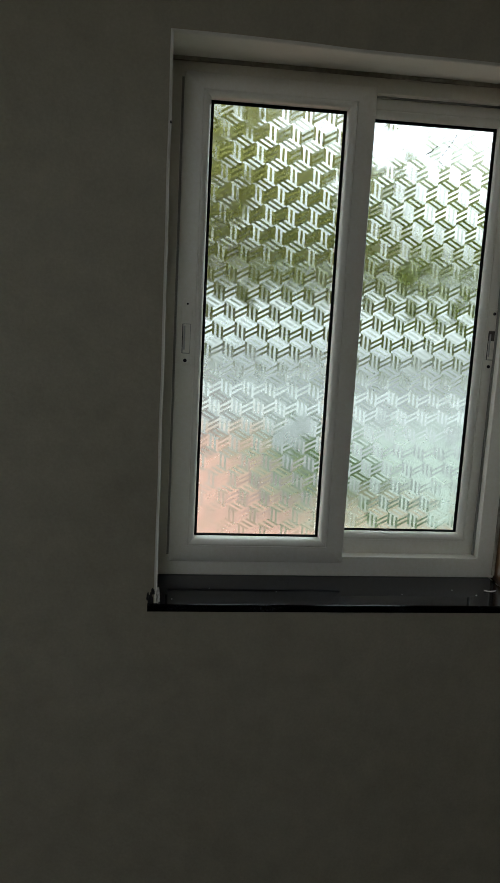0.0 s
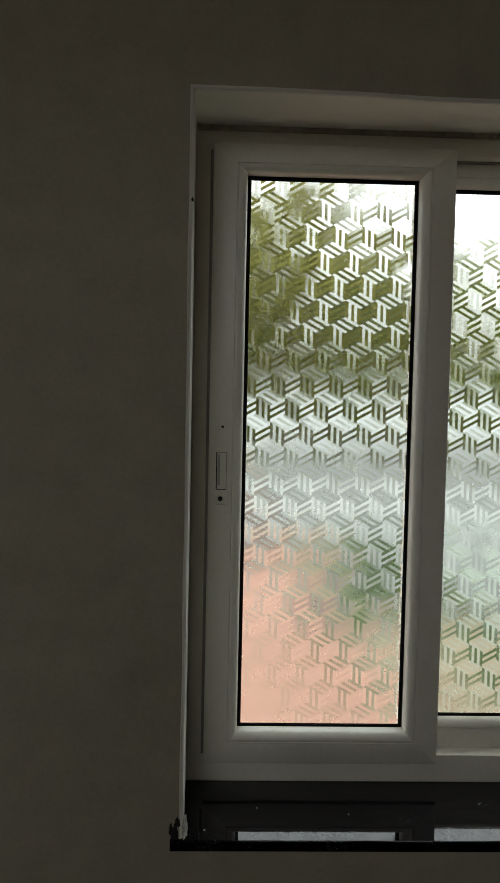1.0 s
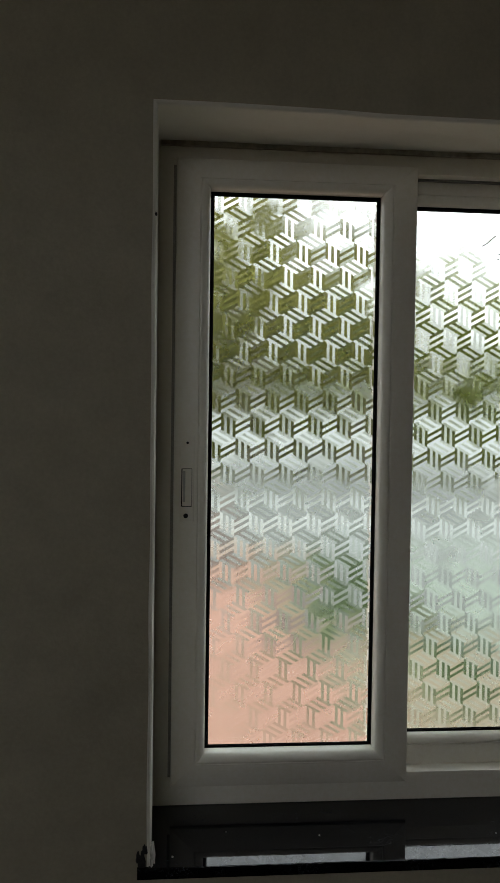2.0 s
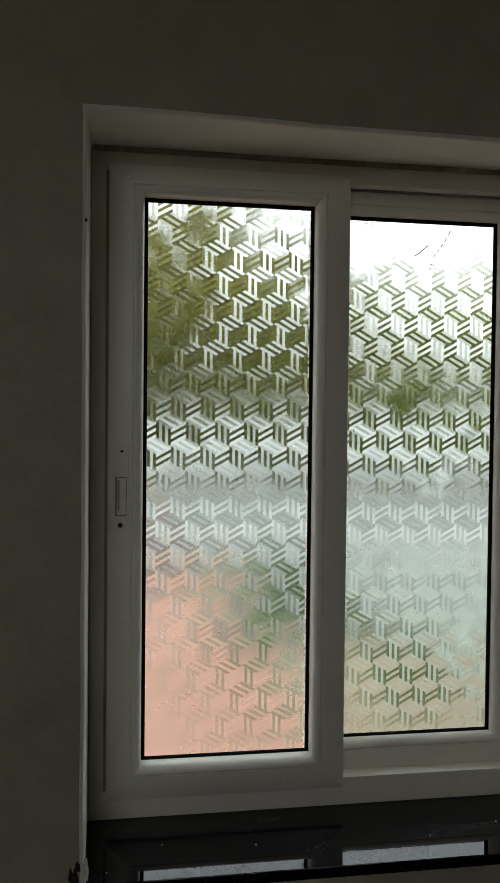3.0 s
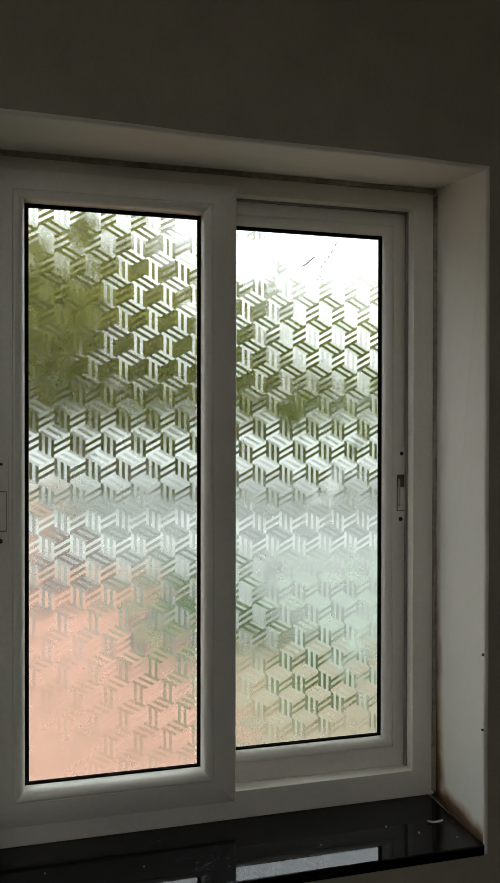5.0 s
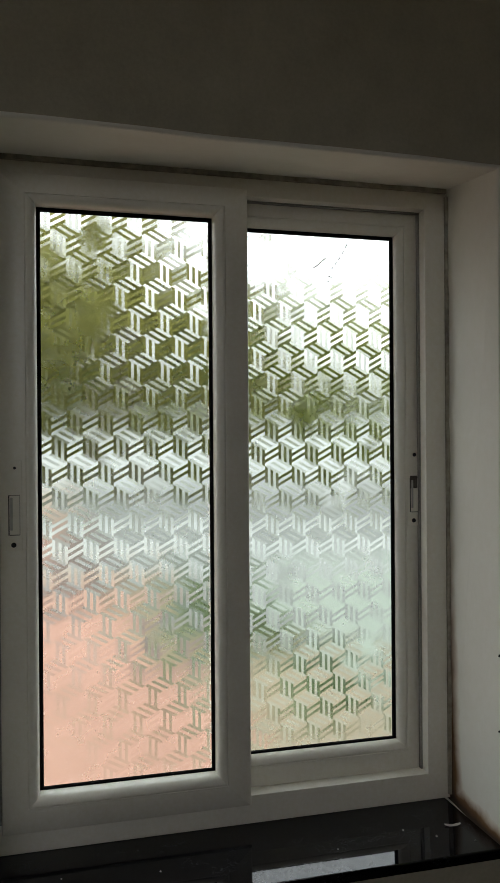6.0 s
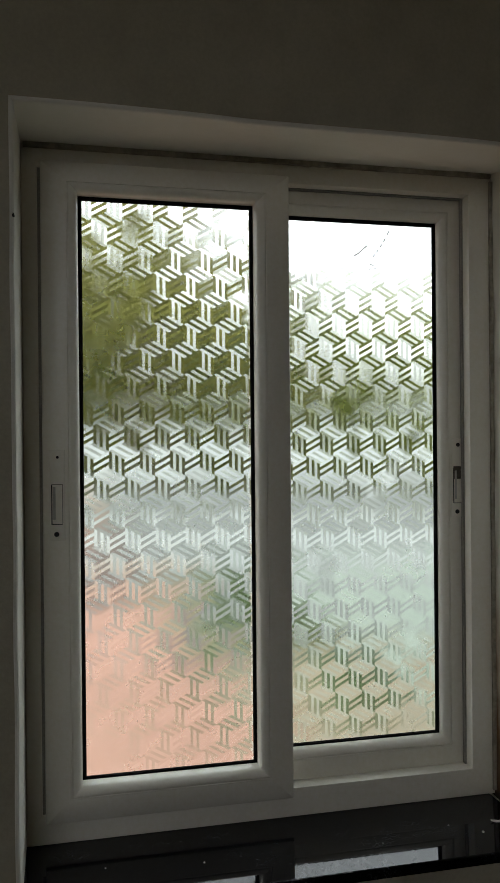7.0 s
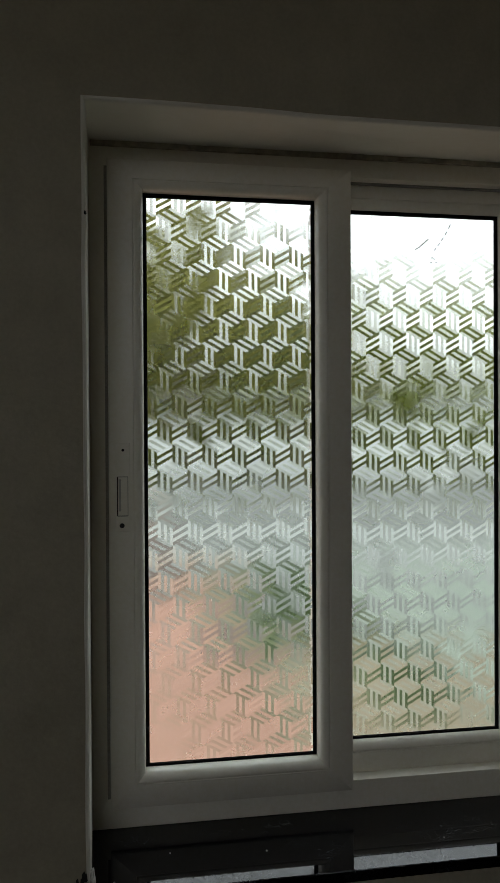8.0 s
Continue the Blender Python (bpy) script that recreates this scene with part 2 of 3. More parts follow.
# slopes of the embossed film: its facets turn the view up and left, down (and, between, up and right), or straight down
RISE, TURN, BACK, FALL = (0.30, -0.09), (-0.09, 0.11), (-0.21, -0.16), (0.0, 0.155)
FILM = [film_glass("film_upright_stripe", 0.27, RISE),
        film_glass("film_upright_groove", 0.27, TURN, BACK),
        film_glass("film_top_stripe", 0.27, TURN, BACK),
        film_glass("film_top_groove", 0.27, FALL),
        film_glass("film_side_stripe", 0.27, FALL),
        film_glass("film_side_groove", 0.27, RISE)]


# ---------------------------------------------------------------- mesh helpers
def mesh_of(bm, name, mats, smooth=False):
    bmesh.ops.recalc_face_normals(bm, faces=bm.faces)
    me = bpy.data.meshes.new(name)
    bm.to_mesh(me)
    bm.free()
    for m in mats if isinstance(mats, (list, tuple)) else [mats]:
        me.materials.append(m)
    if smooth:
        me.polygons.foreach_set("use_smooth", [True] * len(me.polygons))
        me.set_sharp_from_angle(angle=radians(38))
    return me


def part(name, bm, mats, parent=None, label="", smooth=False):
    ob = new(name, mesh_of(bm, name, mats, smooth))
    ob.parent = parent
    return tagged(ob, label) if label else ob


def box(x0, x1, y0, y1, z0, z1, bevel=0.0, segments=2, bm=None):
    bm = bm or bmesh.new()
    made = bmesh.ops.create_cube(bm, size=1.0)["verts"]
    for v in made:
        v.co = Vector(((x0 + x1) / 2 + v.co.x * (x1 - x0), (y0 + y1) / 2 + v.co.y * (y1 - y0), (z0 + z1) / 2 + v.co.z * (z1 - z0)))
    if bevel:
        edges = {e for v in made for e in v.link_edges}
        bmesh.ops.bevel(bm, geom=list(edges), offset=bevel, segments=segments, affect="EDGES", profile=0.5)
    return bm


def disc(x, z, r, y0, y1, bevel=0.0, n=24):
    """A round plug along y."""
    bm = bmesh.new()
    bmesh.ops.create_cone(bm, cap_ends=True, segments=n, radius1=r, radius2=r - bevel, depth=y1 - y0,
                          matrix=pose(x, (y0 + y1) / 2, z, 90))
    return bm


def bar(outer, inner, section, side):
    """One mitred side (0 foot, 1 right, 2 head, 3 left) of a frame. outer, inner: (x0, x1, z0, z1);
    section: closed outline of (share of the way from outer to inner, y)."""
    def corner(i, s):
        ox, oz = ((outer[0], outer[2]), (outer[1], outer[2]), (outer[1], outer[3]), (outer[0], outer[3]))[i]
        ix, iz = ((inner[0], inner[2]), (inner[1], inner[2]), (inner[1], inner[3]), (inner[0], inner[3]))[i]
        return ox + (ix - ox) * s, oz + (iz - oz) * s
    bm = bmesh.new()
    ends = []
    for i in (side, (side + 1) % 4):
        ring = []
        for s, y in section:
            x, z = corner(i, s)
            ring.append(bm.verts.new((x, y, z)))
        ends.append(ring)
    n = len(section)
    for k in range(n):
        bm.faces.new((ends[0][k], ends[0][(k + 1) % n], ends[1][(k + 1) % n], ends[1][k]))
    bm.faces.new(ends[0][::-1])
    bm.faces.new(ends[1])
    return bm


SIDE_NAMES = ("bottom_rail", "stile", "top_rail", "stile")


# ---------------------------------------------------------------- the room
LEFT, RIGHT, HEAD = -0.088, 0.733, 2.036          # the opening at the wall's inner face
F_LEFT, F_RIGHT, F_HEAD = -0.093, 0.743, 2.050    # the same at the window frame
WALL_Y, OUT_Y, SILL_Z = -0.214, 0.075, 0.912
ROOM = (-1.7, 1.75, -3.3, 2.85)                    # x0, x1, y0, height


def window_wall():
    bm = bmesh.new()
    x0, x1, h = ROOM[0] - 0.2, ROOM[1] + 0.2, ROOM[3] + 0.15
    zb = SILL_Z - 0.013

    def ring(y, rect):
        return [bm.verts.new((x, y, z)) for x, z in ((rect[0], rect[2]), (rect[1], rect[2]), (rect[1], rect[3]), (rect[0], rect[3]))]
    loops = [ring(OUT_Y, (x0, x1, -0.75, h)), ring(WALL_Y, (x0, x1, -0.75, h)), ring(WALL_Y, (LEFT, RIGHT, zb, HEAD)),
             ring(-0.03, (F_LEFT, F_RIGHT, zb, F_HEAD)), ring(OUT_Y, (F_LEFT, F_RIGHT, zb, F_HEAD))]
    for a, b in zip(loops, loops[1:] + loops[:1]):
        for k in range(4):
            bm.faces.new((a[k], a[(k + 1) % 4], b[(k + 1) % 4], b[k]))
    rim = [e for e in bm.edges if all(v in loops[2] for v in e.verts)]
    bmesh.ops.subdivide_edges(bm, edges=rim, cuts=24, use_grid_fill=False)
    rim = [e for e in bm.edges if all(abs(v.co.y - WALL_Y) < 1e-5 and x0 + 0.1 < v.co.x < x1 - 0.1 and 0 < v.co.z < h - 0.1 for v in e.verts)
           and (abs(e.verts[0].co.x - e.verts[1].co.x) < 1e-5 or abs(e.verts[0].co.z - e.verts[1].co.z) < 1e-5)]
    for v in {v for e in rim for v in e.verts}:
        # hand-trowelled arrises are never quite straight
        wob = noise.noise(v.co * 7.0) * 0.0022
        v.co.x += wob if abs(v.co.x - LEFT) < 0.01 or abs(v.co.x - RIGHT) < 0.01 else 0
        # the lintel's arris drops a little to the east
        v.co.z += wob - 0.011 * (v.co.x - LEFT) / (RIGHT - LEFT) if abs(v.co.z - HEAD) < 0.01 else 0
    bmesh.ops.bevel(bm, geom=rim, offset=0.006, segments=3, affect="EDGES", profile=0.5)
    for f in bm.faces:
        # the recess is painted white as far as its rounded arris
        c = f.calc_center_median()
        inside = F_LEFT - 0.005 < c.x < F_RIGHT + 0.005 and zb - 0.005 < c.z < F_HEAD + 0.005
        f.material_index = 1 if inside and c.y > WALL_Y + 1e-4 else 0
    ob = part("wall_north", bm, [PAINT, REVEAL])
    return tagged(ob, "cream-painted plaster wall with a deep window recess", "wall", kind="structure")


window_wall()
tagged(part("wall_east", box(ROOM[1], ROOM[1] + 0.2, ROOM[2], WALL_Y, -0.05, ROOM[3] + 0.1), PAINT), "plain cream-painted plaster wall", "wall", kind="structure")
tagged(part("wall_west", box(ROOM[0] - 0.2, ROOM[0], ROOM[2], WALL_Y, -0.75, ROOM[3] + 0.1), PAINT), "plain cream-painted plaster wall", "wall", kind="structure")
# unseen opening, added only to brighten the room side of the window
GAP = (-1.6, -0.3, 1.85, 2.75)      # x0, x1, z0, z1


def gap_wall():
    """The wall behind the camera, with an unseen opening added to let fill light into the room."""
    bm = bmesh.new()
    x0, x1, y0, y1 = ROOM[0] - 0.2, ROOM[1] + 0.2, ROOM[2] - 0.2, ROOM[2]
    box(x0, GAP[0], y0, y1, -0.75, ROOM[3] + 0.1, bm=bm)
    box(GAP[1], x1, y0, y1, -0.75, ROOM[3] + 0.1, bm=bm)
    box(GAP[0], GAP[1], y0, y1, GAP[3], ROOM[3] + 0.1, bm=bm)
    box(GAP[0], GAP[1], y0, y1, -0.75, GAP[2], bm=bm)
    return bm


tagged(part("wall_south", gap_wall(), PAINT), "plain cream-painted plaster wall with an added opening that lets in fill light", "wall", kind="structure")
tagged(part("floor", box(ROOM[0], ROOM[1], ROOM[2], WALL_Y, -0.15, 0.0), FLOOR), "plain dark tiled floor", "floor", kind="structure")
tagged(part("ceiling", box(ROOM[0], ROOM[1], ROOM[2], WALL_Y, ROOM[3], ROOM[3] + 0.14), CEILING), "plain white painted ceiling", "ceiling", kind="structure")


# ---------------------------------------------------------------- window frame and sashes
window = tagged(new("window_1"), "white plastic sliding window frame set deep in the wall", "window", kind="structure")
FACE = -0.024
F_OUT, F_IN = (F_LEFT, F_RIGHT, SILL_Z - 0.0065, F_HEAD), (-0.0675, 0.697, 0.956, 2.011)
FRAME_SECTION = [(0, 0.062), (0, FACE + 0.002), (0.04, FACE), (0.97, FACE), (0.99, FACE + 0.0006), (1.0, FACE + 0.002), (1.0, 0.062)]
for side, nm in enumerate(("bottom_rail", "jamb", "head_rail", "jamb")):
    part(nm, bar(F_OUT, F_IN, FRAME_SECTION, side), UPVC, window, smooth=True)
# dark strips stand in for the shade in the gaps round the sashes
part("gap_shade_strip", box(-0.0685, -0.0590, -0.0225, 0.012, 0.950, 2.016), GAP_SHADE, window, "dark strip for the shade in the gap beside the sash")
part("gap_shade_strip", box(0.6935, 0.6980, -0.002, 0.012, 0.950, 2.016), GAP_SHADE, window)
part("gap_shade_strip", box(0.3550, 0.6935, -0.002, 0.012, 2.0080, 2.0120), GAP_SHADE, window)


def joint_shade_strip(x0, x1, z0, z1, deep):
    """A brown strip for the shade and dirt in the corner between frame and plaster, uneven along its length."""
    bm = box(x0, x1, FACE - deep, FACE + 0.001, z0, z1)
    long = [e for e in bm.edges if e.calc_length() > 0.3]
    bmesh.ops.subdivide_edges(bm, edges=long, cuts=60, use_grid_fill=True)
    for v in bm.verts:
        if v.co.y < FACE - 0.001:
            v.co.y += deep * (0.35 * noise.noise(v.co * 16) + 0.25 * noise.noise(v.co * 55))
    return bm


# soft shade and dirt of the frame's joint with the plaster, as brown strips
part("joint_shade_strip", joint_shade_strip(F_LEFT + 0.004, F_RIGHT - 0.004, F_HEAD - 0.008, F_HEAD + 0.004, 0.007), GRIME_SHADE, window, "brown strip for the shade and dirt along the head of the frame", smooth=True)
part("joint_shade_strip", joint_shade_strip(F_RIGHT - 0.006, F_RIGHT + 0.003, SILL_Z + 0.002, F_HEAD - 0.014, 0.006), GRIME_SHADE, window, "brown strip for the shade and dirt along the jamb", smooth=True)


def clip(poly, x0, x1, z0, z1):
    """A convex polygon of (x, z) cut to a rectangle."""
    for axis, limit, sign in ((0, x0, 1), (0, x1, -1), (1, z0, 1), (1, z1, -1)):
        out = []
        for a, b in zip(poly, poly[1:] + poly[:1]):
            da, db = sign * (a[axis] - limit), sign * (b[axis] - limit)
            if da >= 0:
                out.append(a)
            if da * db < 0:
                k = da / (da - db)
                out.append((a[0] + k * (b[0] - a[0]), a[1] + k * (b[1] - a[1])))
        poly = out
        if len(poly) < 3:
            return []
    area = sum(a[0] * b[1] - b[0] * a[1] for a, b in zip(poly, poly[1:] + poly[:1]))
    return poly if abs(area) > 2e-7 else []


PITCH, ROW = 0.0515, 0.0434     # the film's blocks: along a row, and from row to row


def film_bands(cx, cz, w, s):
    """The bands of one block of the film: on each of its three faces three stripes and, between them, two grooves."""
    faces = ((1, (cx - w, cz - s / 2), (w, -s / 2), (0, s)),        # upright face
             (2, (cx, cz), (w, s / 2), (-w, s / 2)),                # top face
             (3, (cx, cz - s), (0, s), (w, s / 2)))                 # side face
    for kind, o, across, along in faces:
        for k in range(5):
            p = [(o[0] + across[0] * i / 5, o[1] + across[1] * i / 5) for i in (k, k + 1)]
            yield 2 * kind - 2 + k % 2, [p[0], p[1], (p[1][0] + along[0], p[1][1] + along[1]), (p[0][0] + along[0], p[0][1] + along[1])]


def pane(sash, rect, y, start):
    """A sheet of glass whose room side carries the embossed film; its stripes stand a little proud of the grooves."""
    x0, x1, z0, z1 = rect
    w, s = PITCH / 2, ROW / 1.5
    verts, faces, mats = [], [], []

    def add(points, mat):
        faces.append(tuple(range(len(verts), len(verts) + len(points))))
        verts.extend(points)
        mats.append(mat)
    rows = int((z1 - z0) / ROW) + 4
    cols = int((x1 - x0) / (2 * w)) + 4
    for r in range(-4, rows):
        for c in range(-3, cols):
            cx, cz = x0 + start[0] + (c + 0.5 * (r % 2)) * 2 * w, z0 + start[1] + r * ROW
            for kind, poly in film_bands(cx, cz, w, s):
                poly = clip(poly, x0, x1, z0, z1)
                if not poly:
                    continue
                if sum(a[0] * b[1] - b[0] * a[1] for a, b in zip(poly, poly[1:] + poly[:1])) < 0:
                    poly = poly[::-1]
                add([(px, y - (0.0003 if kind % 2 == 0 else 0.0), pz) for px, pz in poly], kind)
                if kind % 2 == 0:
                    for a, b in zip(poly, poly[1:] + poly[:1]):
                        add([(a[0], y, a[1]), (b[0], y, b[1]), (b[0], y - 0.0003, b[1]), (a[0], y - 0.0003, a[1])], kind)
    yb = y + 0.005
    add([(x0, yb, z0), (x0, yb, z1), (x1, yb, z1), (x1, yb, z0)], 6)
    add([(x0, y, z0), (x0, yb, z0), (x1, yb, z0), (x1, y, z0)], 6)
    add([(x0, y, z1), (x1, y, z1), (x1, yb, z1), (x0, yb, z1)], 6)
    add([(x0, y, z0), (x0, y, z1), (x0, yb, z1), (x0, yb, z0)], 6)
    add([(x1, y, z0), (x1, yb, z0), (x1, yb, z1), (x1, y, z1)], 6)
    me = bpy.data.meshes.new("pane")
    me.from_pydata(verts, [], faces)
    for m in FILM + [BACK_GLASS]:
        me.materials.append(m)
    me.polygons.foreach_set("material_index", mats)
    ob = new("pane", me)
    ob.parent = sash
    ob.visible_shadow = False
    return tagged(ob, "frosted privacy glass with a striped block pattern")


def lock(sash, x, z, y, hollow):
    """A flush pull with its two screws, let into the stile."""
    plate = part("lock_plate", box(x - 0.0125, x + 0.0125, y - 0.0012, y + 0.004, z - 0.075, z + 0.072, 0.001), UPVC, sash, "flush white plastic pull")
    x0, x1, z0, z1 = x - 0.0085, x + 0.0085, z - 0.049, z + 0.016
    part("finger_pull", box(x0 + 0.0012, x1, y - 0.0022, y, z0 + 0.0008, z1 - 0.0006, 0.0006), UPVC, plate)
    # raised pieces in darker colours stand in for shade in gaps, grip and slot
    part("groove", box(x0 - 0.0006, x0 + 0.0012, y - 0.0016, y, z0, z1), HOLE, plate, "dark gap beside the pull")
    part("groove", box(x0 + 0.0012, x1, y - 0.0016, y, z0 - 0.0004, z0 + 0.0008), HOLE, plate)
    part("groove", box(x1, x1 + 0.0007, y - 0.0016, y, z0, z1), SLOT, plate)
    part("groove", box(x0 + 0.0012, x1, y - 0.0016, y, z1 - 0.0006, z1 + 0.0003), SLOT, plate)
    part("finger_slot", box(x0 + 0.002, x0 + 0.0062, y - 0.0028, y, z0 + 0.008, z1 - 0.004, 0.0004), GREY_PLASTIC, plate, "shaded grip of the pull")
    if hollow:
        part("hollow", box(x0, x1 - 0.002, y - 0.0026, y, z1 - 0.020, z1 + 0.004, 0.001), SLOT, plate, "dark brown block for the shade in the open slot above the pull")
    part("screw", disc(x + 0.001, z + 0.060, 0.0040 if hollow else 0.0026, y - 0.0024, y, 0.0006), HOLE, plate, "small dark screw head")
    part("screw", disc(x - 0.001, z - 0.065, 0.0044, y - 0.0024, y, 0.0006), HOLE, plate, "black screw hole")


def sash(label, outer, glass, face, glass_y, start, lock_at, hollow):
    """One sliding sash: four mitred members, beads, rubber seal, pane and pull."""
    thing = tagged(new("window_sash"), label, "window sash", group="sliding sashes of the window")
    inner = (glass[0] - 0.0035, glass[1] + 0.0030, glass[2] - 0.0015, glass[3] + 0.0035)
    depth = glass_y + 0.012
    member = [(0, depth), (0, face + 0.004), (0.02, face + 0.0012), (0.06, face), (0.69, face), (0.705, face + 0.0012), (0.72, face + 0.0012), (0.72, depth)]
    bead = [(0.722, depth - 0.002), (0.722, face + 0.0004), (0.735, face), (0.78, face + 0.0004), (0.84, face + 0.0016), (0.90, face + 0.0038),
            (0.95, face + 0.0072), (0.985, face + 0.0112), (1.0, glass_y - 0.004), (1.0, depth - 0.002)]
    for side, nm in enumerate(SIDE_NAMES):
        m = part(nm, bar(outer, inner, member, side), UPVC, thing, smooth=True)
        part("glazing_bead", bar(outer, inner, bead, side), UPVC, m, smooth=True)
    rim = (glass[0] + 0.003, glass[1] - 0.003, glass[2] + 0.003, glass[3] - 0.003)
    section = [(0, glass_y - 0.0006), (0, glass_y - 0.005), (0.5, glass_y - 0.0045), (1, glass_y - 0.0015), (1, glass_y - 0.0006)]
    for side in range(4):
        part("rubber_seal", bar(inner, rim, section, side), RUBBER, thing, "black rubber glazing seal")
    pane(thing, (glass[0] - 0.001, glass[1] + 0.001, glass[2] - 0.001, glass[3] + 0.001), glass_y, start)
    lock(thing, lock_at[0], lock_at[1], face, hollow)
    return thing


def crease(sheet_of_glass, marks, y):
    """Short dark folds in the film: (x, z, length, slope in degrees)."""
    for x, z, length, turn in marks:
        bm = box(-length / 2, length / 2, -0.0009, 0.0, -0.0009, 0.0009, 0.0004)
        bmesh.ops.transform(bm, matrix=pose(x, y, z, 0, -turn, 0), verts=bm.verts)
        part("crease", bm, WIRE, sheet_of_glass)


sash("white plastic sliding sash in the room-side track with frosted glass", (-0.0625, 0.354, 0.942, 2.021),
     (0.0, 0.2925, 1.0, 1.970), -0.034, 0.0, (0.0199, 0.0132), (-0.040, 1.479), False)
CREASES = [(0.560, 1.947, 0.009, 62), (0.553, 1.934, 0.008, 58), (0.546, 1.923, 0.007, 52), (0.539, 1.913, 0.007, 52), (0.532, 1.904, 0.006, 55),
           (0.526, 1.888, 0.004, 15), (0.530, 1.886, 0.003, -30), (0.524, 1.879, 0.004, 10), (0.534, 1.880, 0.003, 0), (0.515, 1.919, 0.010, 38), (0.507, 1.912, 0.010, 42), (0.498, 1.905, 0.012, 30)]
rear = sash("white plastic sliding sash in the rear track with frosted glass", (0.296, 0.712, 0.949, 2.026),
     (0.358, 0.650, 1.011, 1.9645), 0.006, 0.026, (0.0158, 0.0751), (0.6865, 1.492), True)
crease(next(o for o in rear.children if o.name.startswith("pane")), CREASES, 0.0257)


# ---------------------------------------------------------------- sill
SILL_FALL = 0.030     # it dips a little towards the window


def sill_slab():
    bm = box(-0.107, 0.731, -0.220, 0.06, SILL_Z - 0.0175, SILL_Z)
    for v in bm.verts:
        v.co.z -= SILL_FALL * (v.co.y + 0.220)
    edges = [e for e in bm.edges if all(v.co.y < -0.2 for v in e.verts)]
    bmesh.ops.bevel(bm, geom=edges, offset=0.0025, segments=2, affect="EDGES", profile=0.5)
    return bm


tagged(part("window_sill", sill_slab(), GRANITE), "polished black granite window sill with dust on it", "window sill", kind="structure")


def lump(name, at, size, seed, mat, label, category, flat=1.0):
    """A small ragged crumb."""
    bm = bmesh.new()
    bmesh.ops.create_icosphere(bm, subdivisions=3, radius=1.0)
    for v in bm.verts:
        k = 1 + 0.45 * noise.noise(v.co * 1.9 + Vector((seed, 0, 0))) + 0.35 * noise.noise(v.co * 5 + Vector((0, seed, 0)))
        v.co = Vector((v.co.x * size[0] * k, v.co.y * size[1] * k, max(v.co.z, -0.35) * size[2] * k))
    low = min(v.co.z for v in bm.verts)
    for v in bm.verts:
        v.co.z -= low
    ob = part(name, bm, mat)
    ob.location = at
    return tagged(ob, label, category)


lump("plaster_crumb", (-0.0860, -0.205, SILL_Z), (0.0045, 0.012, 0.02), 3.1, CEMENT, "crumbling pale plaster at the foot of the reveal on the sill", "plaster crumb")
for k, (x, y, s) in enumerate(((-0.055, -0.19, 0.0016), (0.645, -0.155, 0.0018), (0.60, -0.12, 0.0014), (0.18, -0.14, 0.0013), (0.03, -0.12, 0.0012), (0.70, -0.185, 0.0013), (0.47, -0.15, 0.0011))):
    lump("grit", (x, y, SILL_Z - SILL_FALL * (y + 0.220)), (s, s, s), 1.3 * k, CEMENT, "tiny pale speck of grit on the black sill", "grit")


for x, y, z, a, b, c in ((-0.100, -0.2145, 0.905, 0.005, 0.002, 0.020), (-0.106, -0.2145, 0.918, 0.003, 0.002, 0.012), (-0.096, -0.2150, 0.932, 0.004, 0.002, 0.009),
                         (0.7305, -0.2110, 1.098, 0.0022, 0.002, 0.002), (0.7310, -0.2115, 1.222, 0.0016, 0.0016, 0.003), (-0.0890, -0.2120, 1.875, 0.0016, 0.0016, 0.004)):
    lump("paint_chip", (x, y, z), (a, b, c), 40 * z, HOLE, "small dark chip in the plaster edge of the window recess", "plaster chip")


def scrap():
    """A curled flake of paint lying on the sill."""
    bm = bmesh.new()
    n, top, low = 9, [], []
    for i in range(n):
        u = i / (n - 1)
        half = 0.0035 * (0.4 + math.sin(math.pi * min(1, u * 0.9 + 0.1))) * (1 + 0.3 * math.sin(9 * u))
        z = 0.0012 + 0.004 * (2 * u - 0.9) ** 2
        row = [(0.04 * (u - 0.5), -half - 0.006 * u, z), (0.04 * (u - 0.5), half - 0.006 * u, z + 0.001)]
        top.append([bm.verts.new((x, y, zz + 0.0006)) for x, y, zz in row])
        low.append([bm.verts.new((x, y, zz - 0.0004)) for x, y, zz in row])
    for a, b in ((top, 1), (low, -1)):
        for p, q in zip(a, a[1:]):
            bm.faces.new((p[0], p[1], q[1], q[0]) if b > 0 else (p[0], q[0], q[1], p[1]))
    for k in (0, 1):
        for i in range(n - 1):
            bm.faces.new((top[i][k], top[i + 1][k], low[i + 1][k], low[i][k]))
    for i in (0, n - 1):
        bm.faces.new((top[i][0], top[i][1], low[i][1], low[i][0]))
    return bm


flake = part("paint_flake", scrap(), SCRAP)
flake.scale = (0.7, 0.7, 0.6)
flake.location = (0.690, -0.125, SILL_Z - SILL_FALL * 0.095)
tagged(flake, "curled pale paint flake lying on the black sill", "paint flake")


# ---------------------------------------------------------------- outside
GROUND_Z = -0.15


def sheet(x0, x1, y0, y1, z, n=1, wave=0.0):
    bm = bmesh.new()
    bmesh.ops.create_grid(bm, x_segments=n, y_segments=n, size=0.5)
    for v in bm.verts:
        v.co = Vector(((x0 + x1) / 2 + v.co.x * (x1 - x0), (y0 + y1) / 2 + v.co.y * (y1 - y0), z))
        v.co.z += wave * noise.noise(v.co * 0.7)
        v.co.x += wave * 8 * noise.noise(v.co * 0.35 + Vector((5, 0, 0)))
    return bm


